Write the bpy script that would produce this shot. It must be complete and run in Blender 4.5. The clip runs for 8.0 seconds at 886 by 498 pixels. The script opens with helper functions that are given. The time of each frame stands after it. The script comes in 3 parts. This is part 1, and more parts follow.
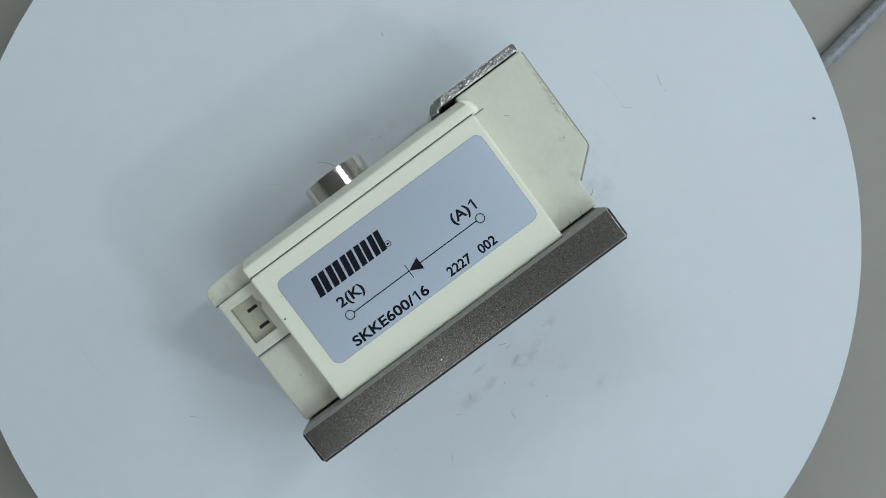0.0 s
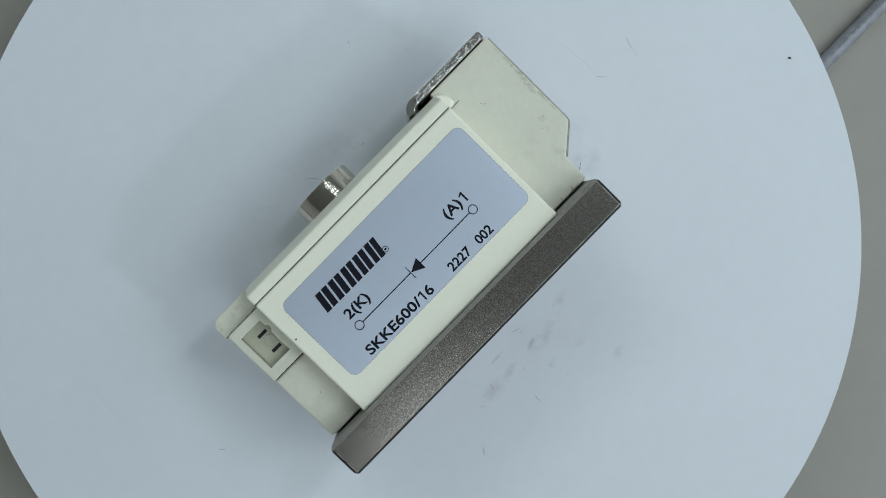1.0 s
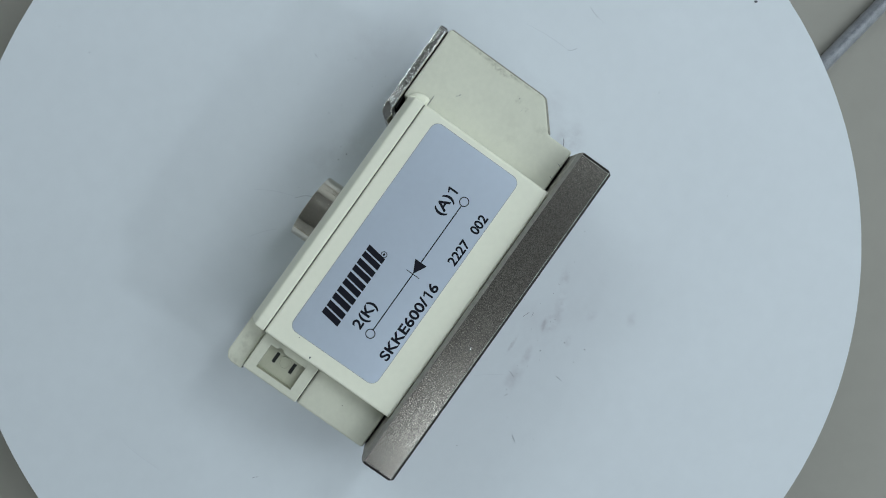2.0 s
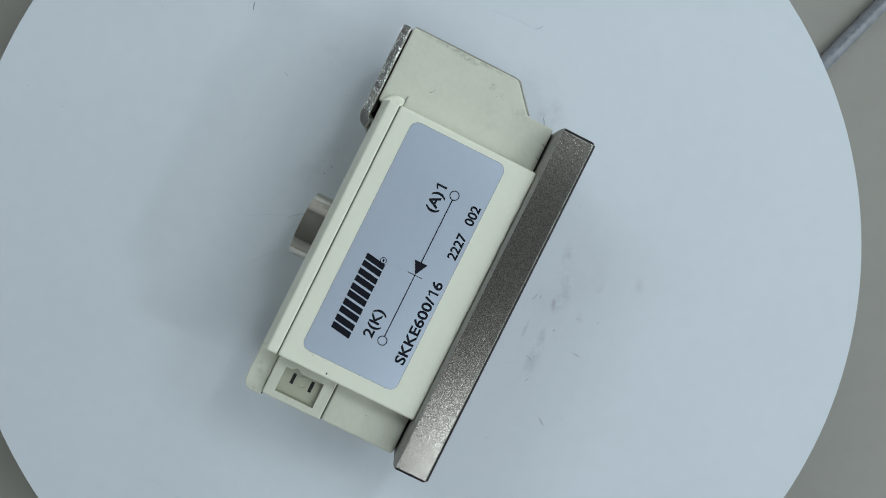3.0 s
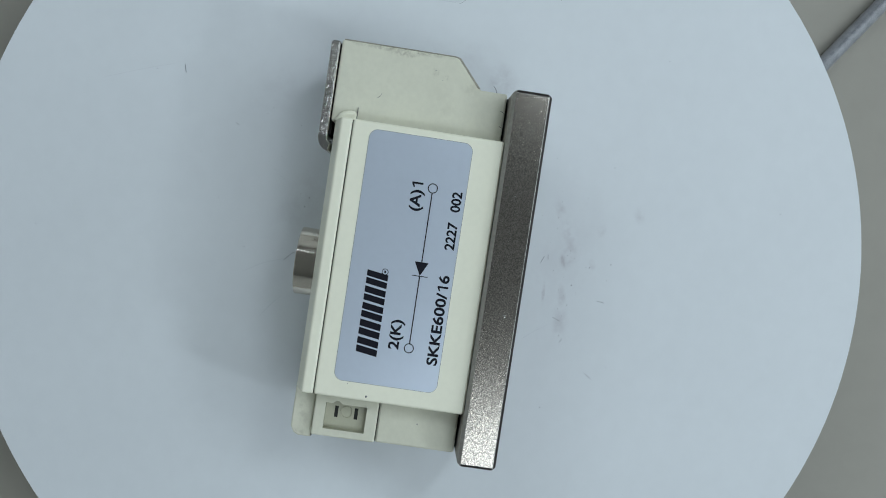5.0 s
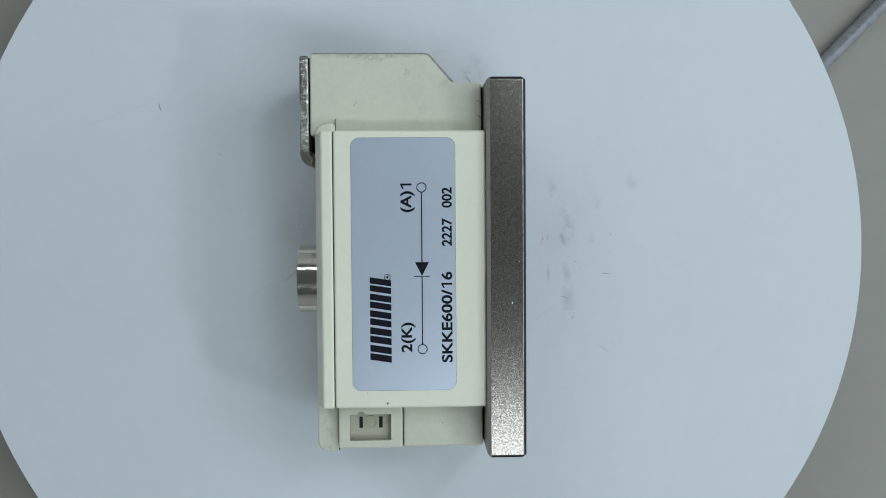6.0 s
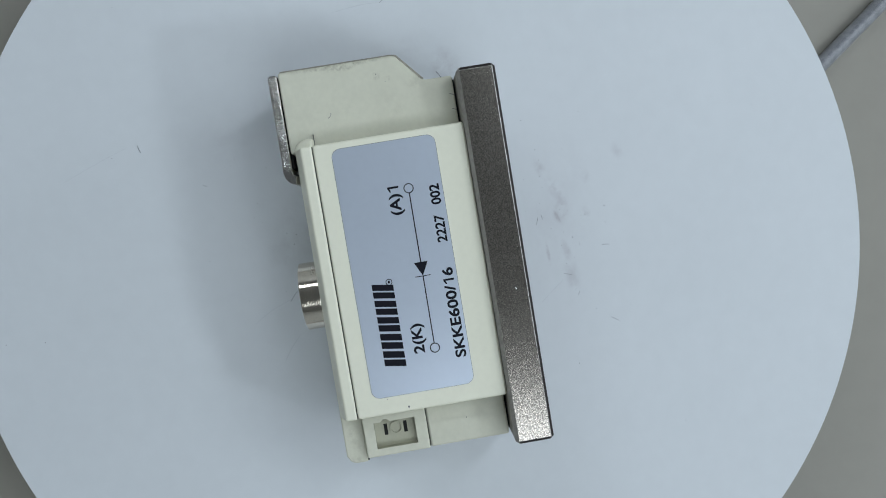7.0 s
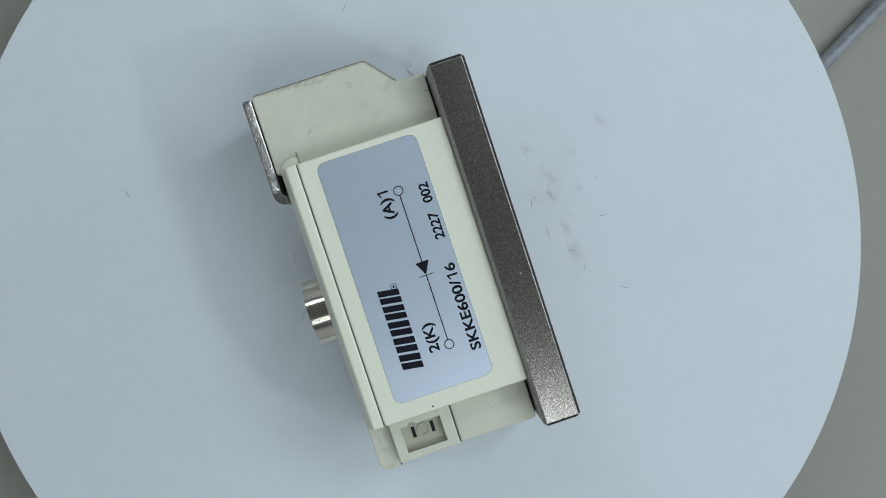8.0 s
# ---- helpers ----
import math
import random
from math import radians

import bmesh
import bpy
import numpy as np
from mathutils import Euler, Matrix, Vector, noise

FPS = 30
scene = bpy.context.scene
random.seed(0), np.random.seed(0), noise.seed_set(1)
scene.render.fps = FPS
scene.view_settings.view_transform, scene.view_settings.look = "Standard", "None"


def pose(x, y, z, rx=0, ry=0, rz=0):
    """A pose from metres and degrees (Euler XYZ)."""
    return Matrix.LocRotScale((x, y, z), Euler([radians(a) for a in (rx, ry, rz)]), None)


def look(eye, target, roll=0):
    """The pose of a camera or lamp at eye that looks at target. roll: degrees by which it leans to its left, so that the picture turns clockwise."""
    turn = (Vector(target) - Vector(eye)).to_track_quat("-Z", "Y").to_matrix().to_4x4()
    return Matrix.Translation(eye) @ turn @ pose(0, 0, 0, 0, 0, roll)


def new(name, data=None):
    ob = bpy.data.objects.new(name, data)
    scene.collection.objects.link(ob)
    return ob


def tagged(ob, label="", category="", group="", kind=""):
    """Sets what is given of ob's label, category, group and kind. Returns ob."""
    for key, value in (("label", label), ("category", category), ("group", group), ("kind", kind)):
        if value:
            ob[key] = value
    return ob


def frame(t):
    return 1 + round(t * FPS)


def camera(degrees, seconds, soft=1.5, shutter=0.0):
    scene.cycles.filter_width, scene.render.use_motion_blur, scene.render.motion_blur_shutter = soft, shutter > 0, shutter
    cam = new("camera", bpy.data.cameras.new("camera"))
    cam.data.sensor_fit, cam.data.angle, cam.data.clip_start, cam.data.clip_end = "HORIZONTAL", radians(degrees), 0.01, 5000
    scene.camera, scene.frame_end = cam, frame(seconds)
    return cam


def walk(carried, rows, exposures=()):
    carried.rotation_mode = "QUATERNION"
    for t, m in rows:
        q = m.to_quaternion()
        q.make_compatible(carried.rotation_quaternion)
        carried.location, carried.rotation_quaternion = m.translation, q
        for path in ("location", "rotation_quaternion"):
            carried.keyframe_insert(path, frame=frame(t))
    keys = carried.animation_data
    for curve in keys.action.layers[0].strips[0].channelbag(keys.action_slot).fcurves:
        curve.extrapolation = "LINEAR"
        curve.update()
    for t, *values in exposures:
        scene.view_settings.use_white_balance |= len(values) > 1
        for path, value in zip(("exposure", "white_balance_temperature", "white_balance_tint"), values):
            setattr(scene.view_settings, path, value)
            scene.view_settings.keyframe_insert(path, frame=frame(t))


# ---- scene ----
# ---- the camera: on a stand over the turntable ----
cam = camera(55.19, 8.0, soft=1.0)
EYE = (-0.00199, 0.01145, 0.27821, -2.042)
LEAN = -2.0046
# the stand rocks a little sideways late on: seconds, degrees
DRIFT = [(0.0, 0.0), (6.3, 0.0), (6.5, 0.155), (6.6, 0.08), (6.8, -0.095), (7.0, -0.095), (7.5, -0.02), (8.0, -0.03)]
STOPS = -0.295
walk(cam, [(t, pose(*EYE, LEAN + d, 0)) for t, d in DRIFT],
     exposures=[(0.0, STOPS, 6500, 10), (6.2, STOPS, 6500, 10), (6.4, STOPS, 6500, 16), (7.0, STOPS, 6500, 13), (7.7, STOPS, 6500, 10), (8.0, STOPS, 6500, 10)])

YAW, RATE = 36.62, 8.96          # the turntable: degrees at the start, degrees a second
MM = 0.001
TABLE = -0.045                   # the table top lies below the disc
CEIL, FLOOR = 1.95, -0.80

# ---- light: ceiling panels, desk lamp and window, all added out of view ----
world = bpy.data.worlds.new("world")
scene.world = world
world.use_nodes = True
world.node_tree.nodes["Background"].inputs[0].default_value = (0.5, 0.56, 0.6, 1)
world.node_tree.nodes["Background"].inputs[1].default_value = 0.6

# First panel follows shadow edges, third the reflections; second and fourth are fill.
PANELS = [
    # x, y, length, width, turn, watts
    (2.06, -0.92, 0.30, 0.24, 0, 19.0),
    (1.70, 0.35, 1.20, 0.60, 90, 13.5),
    (0.58, -0.82, 1.10, 0.64, 0, 11.0),
    (-0.95, 1.45, 1.20, 0.12, 0, 14.0),
]
for px, py, pl, pw, pt, watts in PANELS:
    lamp = bpy.data.lights.new("panel_light", "AREA")
    lamp.shape, lamp.size, lamp.size_y, lamp.energy = "RECTANGLE", pl, pw, watts
    lamp.color = (0.80, 0.92, 1.0)
    new("panel_light", lamp).matrix_world = pose(px, py, CEIL - 0.075, 0, 0, pt)
# Added near source, its direction set by the round terminal's highlight.
LAMP_HEAD = look((0.27, 0.25, 0.67), (0, 0, 0)) @ pose(0, 0, 0, 0, 0, 90)
lamp = bpy.data.lights.new("desk_lamp_light", "AREA")
lamp.shape, lamp.size, lamp.size_y, lamp.energy = "RECTANGLE", 0.22, 0.06, 1.0
lamp.color = (0.80, 0.92, 1.0)
new("desk_lamp_light", lamp).matrix_world = LAMP_HEAD @ Matrix.Translation((0, 0, -0.012))
# Low soft light from the right, through the added window.
lamp = bpy.data.lights.new("window_light", "AREA")
lamp.shape, lamp.size, lamp.size_y, lamp.energy = "RECTANGLE", 1.5, 1.1, 17.0
lamp.color = (0.80, 0.92, 1.0)
new("window_light", lamp).matrix_world = look((2.785, 0.90, 0.75), (0, 0.90, 0.75))


# ---- materials ----
def mat(name, colour, rough=0.5, metal=0.0, spots=0.0, spot_scale=200.0, bump=0.0, bump_scale=900.0, tint=None, rough_vary=0.0, ior=1.45, relief=0.0003, stretch=None, fine=7.0, spread=0.3, bias=0.0):
    """A principled surface with mottling at two scales and a fine relief, in object space."""
    m = bpy.data.materials.new(name)
    m.use_nodes = True
    nt = m.node_tree
    b = nt.nodes["Principled BSDF"]
    b.inputs["Roughness"].default_value, b.inputs["Metallic"].default_value, b.inputs["IOR"].default_value = rough, metal, ior
    b.inputs["Base Color"].default_value = (*colour, 1)
    tc = nt.nodes.new("ShaderNodeTexCoord")
    if spots:
        n1 = nt.nodes.new("ShaderNodeTexNoise")
        n1.inputs["Scale"].default_value, n1.inputs["Detail"].default_value = spot_scale, 5
        n2 = nt.nodes.new("ShaderNodeTexNoise")
        n2.inputs["Scale"].default_value, n2.inputs["Detail"].default_value = spot_scale * fine, 3
        for n in (n1, n2):
            nt.links.new(tc.outputs["Object"], n.inputs["Vector"])
        add = nt.nodes.new("ShaderNodeMath")
        add.operation = "ADD"
        nt.links.new(n1.outputs["Fac"], add.inputs[0])
        nt.links.new(n2.outputs["Fac"], add.inputs[1])
        rng = nt.nodes.new("ShaderNodeMapRange")
        rng.inputs["From Min"].default_value, rng.inputs["From Max"].default_value = 1 - spread + bias, 1 + spread + bias
        nt.links.new(add.outputs[0], rng.inputs["Value"])
        mix = nt.nodes.new("ShaderNodeMix")
        mix.data_type = "RGBA"
        dark = tint or tuple(c * (1 - spots) for c in colour)
        mix.inputs["A"].default_value = (*dark, 1)
        mix.inputs["B"].default_value = (*colour, 1)
        nt.links.new(rng.outputs[0], mix.inputs["Factor"])
        nt.links.new(mix.outputs["Result"], b.inputs["Base Color"])
        if rough_vary:
            rr = nt.nodes.new("ShaderNodeMapRange")
            rr.inputs["From Min"].default_value, rr.inputs["From Max"].default_value = 0.7, 1.3
            rr.inputs["To Min"].default_value, rr.inputs["To Max"].default_value = rough + rough_vary, rough - rough_vary
            nt.links.new(add.outputs[0], rr.inputs["Value"])
            nt.links.new(rr.outputs[0], b.inputs["Roughness"])
    if bump:
        nb = nt.nodes.new("ShaderNodeTexNoise")
        nb.inputs["Scale"].default_value, nb.inputs["Detail"].default_value = bump_scale, 4
        grain = tc.outputs["Object"]
        if stretch:
            mp = nt.nodes.new("ShaderNodeMapping")
            mp.inputs["Scale"].default_value = stretch
            nt.links.new(grain, mp.inputs["Vector"])
            grain = mp.outputs[0]
        nt.links.new(grain, nb.inputs["Vector"])
        bp = nt.nodes.new("ShaderNodeBump")
        bp.inputs["Strength"].default_value, bp.inputs["Distance"].default_value = bump, relief
        nt.links.new(nb.outputs["Fac"], bp.inputs["Height"])
        nt.links.new(bp.outputs["Normal"], b.inputs["Normal"])
    return m


def patched(m, patch_tint, patches):
    """Lays patches of rubbed dirt and painted shade over a material. A patch: centre x, y, half sizes, turn, strength,
    grain.
    """
    nt = m.node_tree
    b = nt.nodes["Principled BSDF"]
    old = b.inputs["Base Color"].links[0].from_socket
    tc = nt.nodes.new("ShaderNodeTexCoord")
    last = old
    for cx, cy, sx, sy, turn, strength, scale in patches:
        mp = nt.nodes.new("ShaderNodeMapping")
        mp.vector_type = "TEXTURE"
        mp.inputs["Location"].default_value = (cx, cy, 0)
        mp.inputs["Rotation"].default_value = (0, 0, turn)
        mp.inputs["Scale"].default_value = (sx, sy, 1)
        nt.links.new(tc.outputs["Object"], mp.inputs["Vector"])
        ln = nt.nodes.new("ShaderNodeVectorMath")
        ln.operation = "LENGTH"
        nt.links.new(mp.outputs[0], ln.inputs[0])
        fall = nt.nodes.new("ShaderNodeMapRange")
        fall.interpolation_type = "SMOOTHSTEP"
        fall.inputs["From Min"].default_value, fall.inputs["From Max"].default_value = 1.0, 0.2
        nt.links.new(ln.outputs["Value"], fall.inputs["Value"])
        no = nt.nodes.new("ShaderNodeTexNoise")
        no.inputs["Scale"].default_value, no.inputs["Detail"].default_value, no.inputs["Roughness"].default_value = scale, 6, 0.65
        nt.links.new(tc.outputs["Object"], no.inputs["Vector"])
        cut = nt.nodes.new("ShaderNodeMapRange")
        cut.inputs["From Min"].default_value, cut.inputs["From Max"].default_value, cut.inputs["To Max"].default_value = 0.42, 0.68, strength
        nt.links.new(no.outputs["Fac"], cut.inputs["Value"])
        mul = nt.nodes.new("ShaderNodeMath")
        mul.operation = "MULTIPLY"
        nt.links.new(fall.outputs[0], mul.inputs[0])
        nt.links.new(cut.outputs[0], mul.inputs[1])
        mix = nt.nodes.new("ShaderNodeMix")
        mix.data_type = "RGBA"
        mix.inputs["B"].default_value = (*patch_tint, 1)
        nt.links.new(mul.outputs[0], mix.inputs["Factor"])
        nt.links.new(last, mix.inputs["A"])
        last = mix.outputs["Result"]
    nt.links.new(last, b.inputs["Base Color"])
    return m


# Streaks are dirt; the broad first patch also paints soft shade by the base.
M_DISC = patched(mat("white_laminate", (0.675, 0.71, 0.737), 0.5, spots=0.035, spot_scale=25, bump=0.03, bump_scale=2500), (0.25, 0.205, 0.24),
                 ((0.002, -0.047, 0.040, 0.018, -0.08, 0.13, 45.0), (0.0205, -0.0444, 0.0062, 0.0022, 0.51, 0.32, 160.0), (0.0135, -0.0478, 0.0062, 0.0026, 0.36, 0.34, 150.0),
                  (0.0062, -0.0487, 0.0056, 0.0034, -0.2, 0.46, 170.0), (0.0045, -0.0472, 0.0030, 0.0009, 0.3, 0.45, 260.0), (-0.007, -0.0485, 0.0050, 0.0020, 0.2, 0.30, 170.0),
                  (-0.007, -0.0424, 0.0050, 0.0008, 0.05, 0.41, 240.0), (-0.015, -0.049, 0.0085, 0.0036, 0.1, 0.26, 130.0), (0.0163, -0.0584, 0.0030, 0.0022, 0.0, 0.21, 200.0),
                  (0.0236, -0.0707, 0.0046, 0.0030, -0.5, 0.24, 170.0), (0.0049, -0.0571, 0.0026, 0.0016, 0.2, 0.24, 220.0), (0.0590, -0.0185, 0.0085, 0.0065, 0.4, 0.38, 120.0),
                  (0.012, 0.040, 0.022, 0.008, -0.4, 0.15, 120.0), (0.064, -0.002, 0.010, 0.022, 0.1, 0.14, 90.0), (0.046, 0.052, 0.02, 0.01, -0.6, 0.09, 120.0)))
M_DISC_SIDE = mat("white_plastic_rim", (0.62, 0.63, 0.62), 0.45, spots=0.06, spot_scale=60)
M_IVORY = mat("ivory_plastic", (0.845, 0.835, 0.685), 0.42, spots=0.035, spot_scale=90, bump=0.06, bump_scale=3000, rough_vary=0.05)
# Ivory with the shade of the low end parts painted in, plus handling marks.
M_IVORY_SHADED_DIRTY = mat("ivory_plastic_shaded_handled", (0.67, 0.665, 0.545), 0.45, spots=0.07, spot_scale=110, bump=0.08, bump_scale=2500, rough_vary=0.06)
# First patch paints shade on the rolled outer edge; the rest are marks.
patched(M_IVORY_SHADED_DIRTY, (0.25, 0.23, 0.17), ((0.0570, 0.0145, 0.0010, 0.0190, 0.0, 0.8, 700.0), (0.0560, 0.0130, 0.0011, 0.0050, 0.02, 0.75, 900.0), (0.0525, 0.0036, 0.0016, 0.0016, 0.3, 0.5, 900.0), (0.0515, 0.0005, 0.0014, 0.0012, 0.0, 0.45, 900.0),
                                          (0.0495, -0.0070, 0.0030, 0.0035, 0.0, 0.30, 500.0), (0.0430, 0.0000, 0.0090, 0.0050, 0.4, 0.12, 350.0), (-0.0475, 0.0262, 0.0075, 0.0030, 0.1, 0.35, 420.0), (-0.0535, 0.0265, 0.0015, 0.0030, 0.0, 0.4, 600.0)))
M_IVORY_DARK = mat("dark_ivory_edge", (0.36, 0.34, 0.28), 0.6, spots=0.5, spot_scale=300, bump=0.1, bump_scale=2500)
M_CREAM = mat("cream_plastic", (0.45, 0.445, 0.34), 0.5, spots=0.08, spot_scale=200, bump=0.05, bump_scale=2500)
M_NICKEL = mat("nickel_plated_copper", (0.66, 0.605, 0.54), 0.19, 1.0, spots=0.72, spot_scale=2600, fine=1.7, spread=0.26, bias=0.07, bump=0.05, bump_scale=3600, rough_vary=0.04)
M_EDGE = mat("dark_metal_edge", (0.075, 0.064, 0.063), 0.34, 1.0, spots=0.3, spot_scale=400, bump=0.2, bump_scale=1500)
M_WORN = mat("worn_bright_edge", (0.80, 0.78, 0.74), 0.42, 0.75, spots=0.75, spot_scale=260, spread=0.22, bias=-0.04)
M_CHAMFER = mat("pale_plate_edge", (0.42, 0.40, 0.37), 0.55, 0.5, spots=0.3, spot_scale=900, bump=0.2, bump_scale=2500)
M_TURNED = mat("turned_nickel", (0.74, 0.68, 0.58), 0.13, 1.0, spots=0.12, spot_scale=300, bump=0.10, bump_scale=5200, stretch=(0.015, 0.015, 1.0))
M_SHEAR = mat("sheared_nickel", (0.56, 0.545, 0.515), 0.10, 1.0, spots=0.5, spot_scale=1100, fine=2.0, bump=0.5, bump_scale=2200, rough_vary=0.05, relief=0.0008, stretch=(1.0, 0.16, 0.16))
M_PLATED = mat("smooth_nickel", (0.66, 0.645, 0.61), 0.2, 1.0, spots=0.2, spot_scale=400, bump=0.08, bump_scale=2500)
M_LABEL = mat("silver_film", (0.60, 0.667, 0.765), 0.31, 0.46, spots=0.03, spot_scale=80, bump=0.02, bump_scale=600)
M_LABEL_EDGE = mat("label_edge_shade", (0.22, 0.23, 0.26), 0.5)
M_INK = mat("black_ink", (0.012, 0.012, 0.018), 0.45)
M_INK.node_tree.nodes["Principled BSDF"].inputs["Specular IOR Level"].default_value = 0.1
M_BLACK = mat("black_fill", (0.012, 0.012, 0.011), 0.8)
M_LINT = mat("dark_lint", (0.09, 0.09, 0.105), 0.9)
M_FIBRE = mat("grey_lint", (0.30, 0.315, 0.34), 0.9)
M_HAIR = mat("grey_hair", (0.57, 0.60, 0.63), 0.8)
M_TABLE = mat("beige_table", (0.305, 0.29, 0.25), 0.5, spots=0.06, spot_scale=14, bump=0.05, bump_scale=700)
M_CABLE = mat("grey_cable_jacket", (0.30, 0.31, 0.33), 0.28, spots=0.4, spot_scale=320, bump=0.2, bump_scale=300)
M_PRINT = mat("faded_grey_print", (0.17, 0.175, 0.20), 0.5)
M_WALL = mat("wall_paint", (0.74, 0.75, 0.74), 0.8, spots=0.04, spot_scale=3)
M_CEIL = mat("ceiling_paint", (0.32, 0.32, 0.32), 0.85, spots=0.04, spot_scale=3)
M_FLOOR = mat("floor_tile", (0.40, 0.39, 0.37), 0.4, spots=0.1, spot_scale=4)
M_HOUSING = mat("white_enamel", (0.75, 0.76, 0.76), 0.4)
M_LEG = mat("steel_leg", (0.35, 0.36, 0.37), 0.4, 0.6)
M_GLASS = mat("window_glass", (0.95, 0.97, 0.97), 0.02)
M_GLASS.node_tree.nodes["Principled BSDF"].inputs["Transmission Weight"].default_value = 1.0
M_GLOW = bpy.data.materials.new("diffuser")
M_GLOW.use_nodes = True
M_GLOW.node_tree.nodes["Principled BSDF"].inputs["Emission Color"].default_value = (0.93, 0.98, 1, 1)
M_GLOW.node_tree.nodes["Principled BSDF"].inputs["Emission Strength"].default_value = 0.5


# ---- mesh helpers; sizes in metres unless a name says mm ----
def part(name, bm, material, parent=None, label="", smooth=False):
    """Links a bmesh as one mesh object, under a thing or a part."""
    me = bpy.data.meshes.new(name)
    bmesh.ops.recalc_face_normals(bm, faces=bm.faces)
    if smooth:
        for f in bm.faces:
            f.smooth = True
        for e in bm.edges:
            e.smooth = len(e.link_faces) == 2 and e.calc_face_angle(0) < 0.6
    bm.to_mesh(me)
    bm.free()
    me.materials.append(material)
    ob = new(name, me)
    if parent:
        ob.parent = parent
    return tagged(ob, label)


def soften(bm, r, segments=2, sharp=25):
    """Rounds the edges that are sharper than that many degrees."""
    if r <= 0:
        return bm
    edges = [e for e in bm.edges if len(e.link_faces) == 2 and e.calc_face_angle(0) > radians(sharp)]
    bmesh.ops.bevel(bm, geom=edges, offset=r, offset_type="OFFSET", segments=segments, profile=0.5, affect="EDGES", clamp_overlap=True)
    return bm


def prism(points, lo, hi, axis="z", r=0.0, segments=2):
    """A polygon extruded from lo to hi along an axis; x: points are (y, z); y: (x, z); z: (x, y)."""
    bm = bmesh.new()
    put = {"z": lambda p, h: (p[0], p[1], h), "x": lambda p, h: (h, p[0], p[1]), "y": lambda p, h: (p[0], h, p[1])}[axis]
    a = [bm.verts.new(put(p, lo)) for p in points]
    b = [bm.verts.new(put(p, hi)) for p in points]
    bm.faces.new(a), bm.faces.new(b)
    for i in range(len(points)):
        j = (i + 1) % len(points)
        bm.faces.new((a[i], a[j], b[j], b[i]))
    bmesh.ops.recalc_face_normals(bm, faces=bm.faces)
    return soften(bm, r, segments)


def box(x0, x1, y0, y1, z0, z1, r=0.0, segments=2):
    return prism([(x0, y0), (x1, y0), (x1, y1), (x0, y1)], z0, z1, "z", r, segments)


def mm(bm):
    """From millimetres to metres."""
    bmesh.ops.scale(bm, vec=(MM, MM, MM), verts=bm.verts)
    return bm


def arc(cx, cy, r, a0, a1, n):
    return [(cx + r * math.cos(radians(a0 + (a1 - a0) * i / n)), cy + r * math.sin(radians(a0 + (a1 - a0) * i / n))) for i in range(n + 1)]


def round_rect(x0, x1, y0, y1, r, n=8):
    return arc(x1 - r, y1 - r, r, 0, 90, n) + arc(x0 + r, y1 - r, r, 90, 180, n) + arc(x0 + r, y0 + r, r, 180, 270, n) + arc(x1 - r, y0 + r, r, 270, 360, n)


def ring(cx, cy, r_in, r_out, z0, z1, n=40):
    bm = bmesh.new()
    loops = []
    for r, z in ((r_in, z0), (r_out, z0), (r_out, z1), (r_in, z1)):
        loops.append([bm.verts.new((cx + r * math.cos(2 * math.pi * i / n), cy + r * math.sin(2 * math.pi * i / n), z)) for i in range(n)])
    for k in range(4):
        p, q = loops[k], loops[(k + 1) % 4]
        for i in range(n):
            bm.faces.new((p[i], p[(i + 1) % n], q[(i + 1) % n], q[i]))
    return bm


def turned(profile, n=96):
    """A closed solid turned about z from (radius, height) pairs."""
    bm = bmesh.new()
    loops = [[bm.verts.new((r * math.cos(2 * math.pi * i / n), r * math.sin(2 * math.pi * i / n), z)) for i in range(n)] for r, z in profile]
    for p, q in zip(loops, loops[1:]):
        for i in range(n):
            bm.faces.new((p[i], p[(i + 1) % n], q[(i + 1) % n], q[i]))
    bm.faces.new(loops[0]), bm.faces.new(loops[-1])
    return bm


def tube(bm, points, radius, sides=5, taper=0.4):
    """A thin fibre along points, thinner towards its ends."""
    rings = []
    for i, p in enumerate(points):
        d = (points[min(i + 1, len(points) - 1)] - points[max(i - 1, 0)]).normalized()
        s = d.cross(Vector((0, 0, 1))).normalized()
        u = s.cross(d)
        r = radius * (taper if i in (0, len(points) - 1) else 1)
        rings.append([bm.verts.new(p + r * (math.cos(2 * math.pi * k / sides) * s + math.sin(2 * math.pi * k / sides) * u)) for k in range(sides)])
    for a, b in zip(rings, rings[1:]):
        for k in range(sides):
            bm.faces.new((a[k], a[(k + 1) % sides], b[(k + 1) % sides], b[k]))
    bm.faces.new(rings[0]), bm.faces.new(rings[-1])


def curve_through(points, n=6):
    """Catmull-Rom through points."""
    pts = [points[0]] + list(points) + [points[-1]]
    out = []
    for a, b, c, d in zip(pts, pts[1:], pts[2:], pts[3:]):
        for i in range(n):
            t = i / n
            out.append(0.5 * (2 * b + (c - a) * t + (2 * a - 5 * b + 4 * c - d) * t * t + (3 * b - a - 3 * c + d) * t ** 3))
    return out + [points[-1]]


# ---- the room: unseen, added to close the place and bounce light ----
X0, X1, Y0, Y1 = -2.3, 2.8, -2.4, 2.4


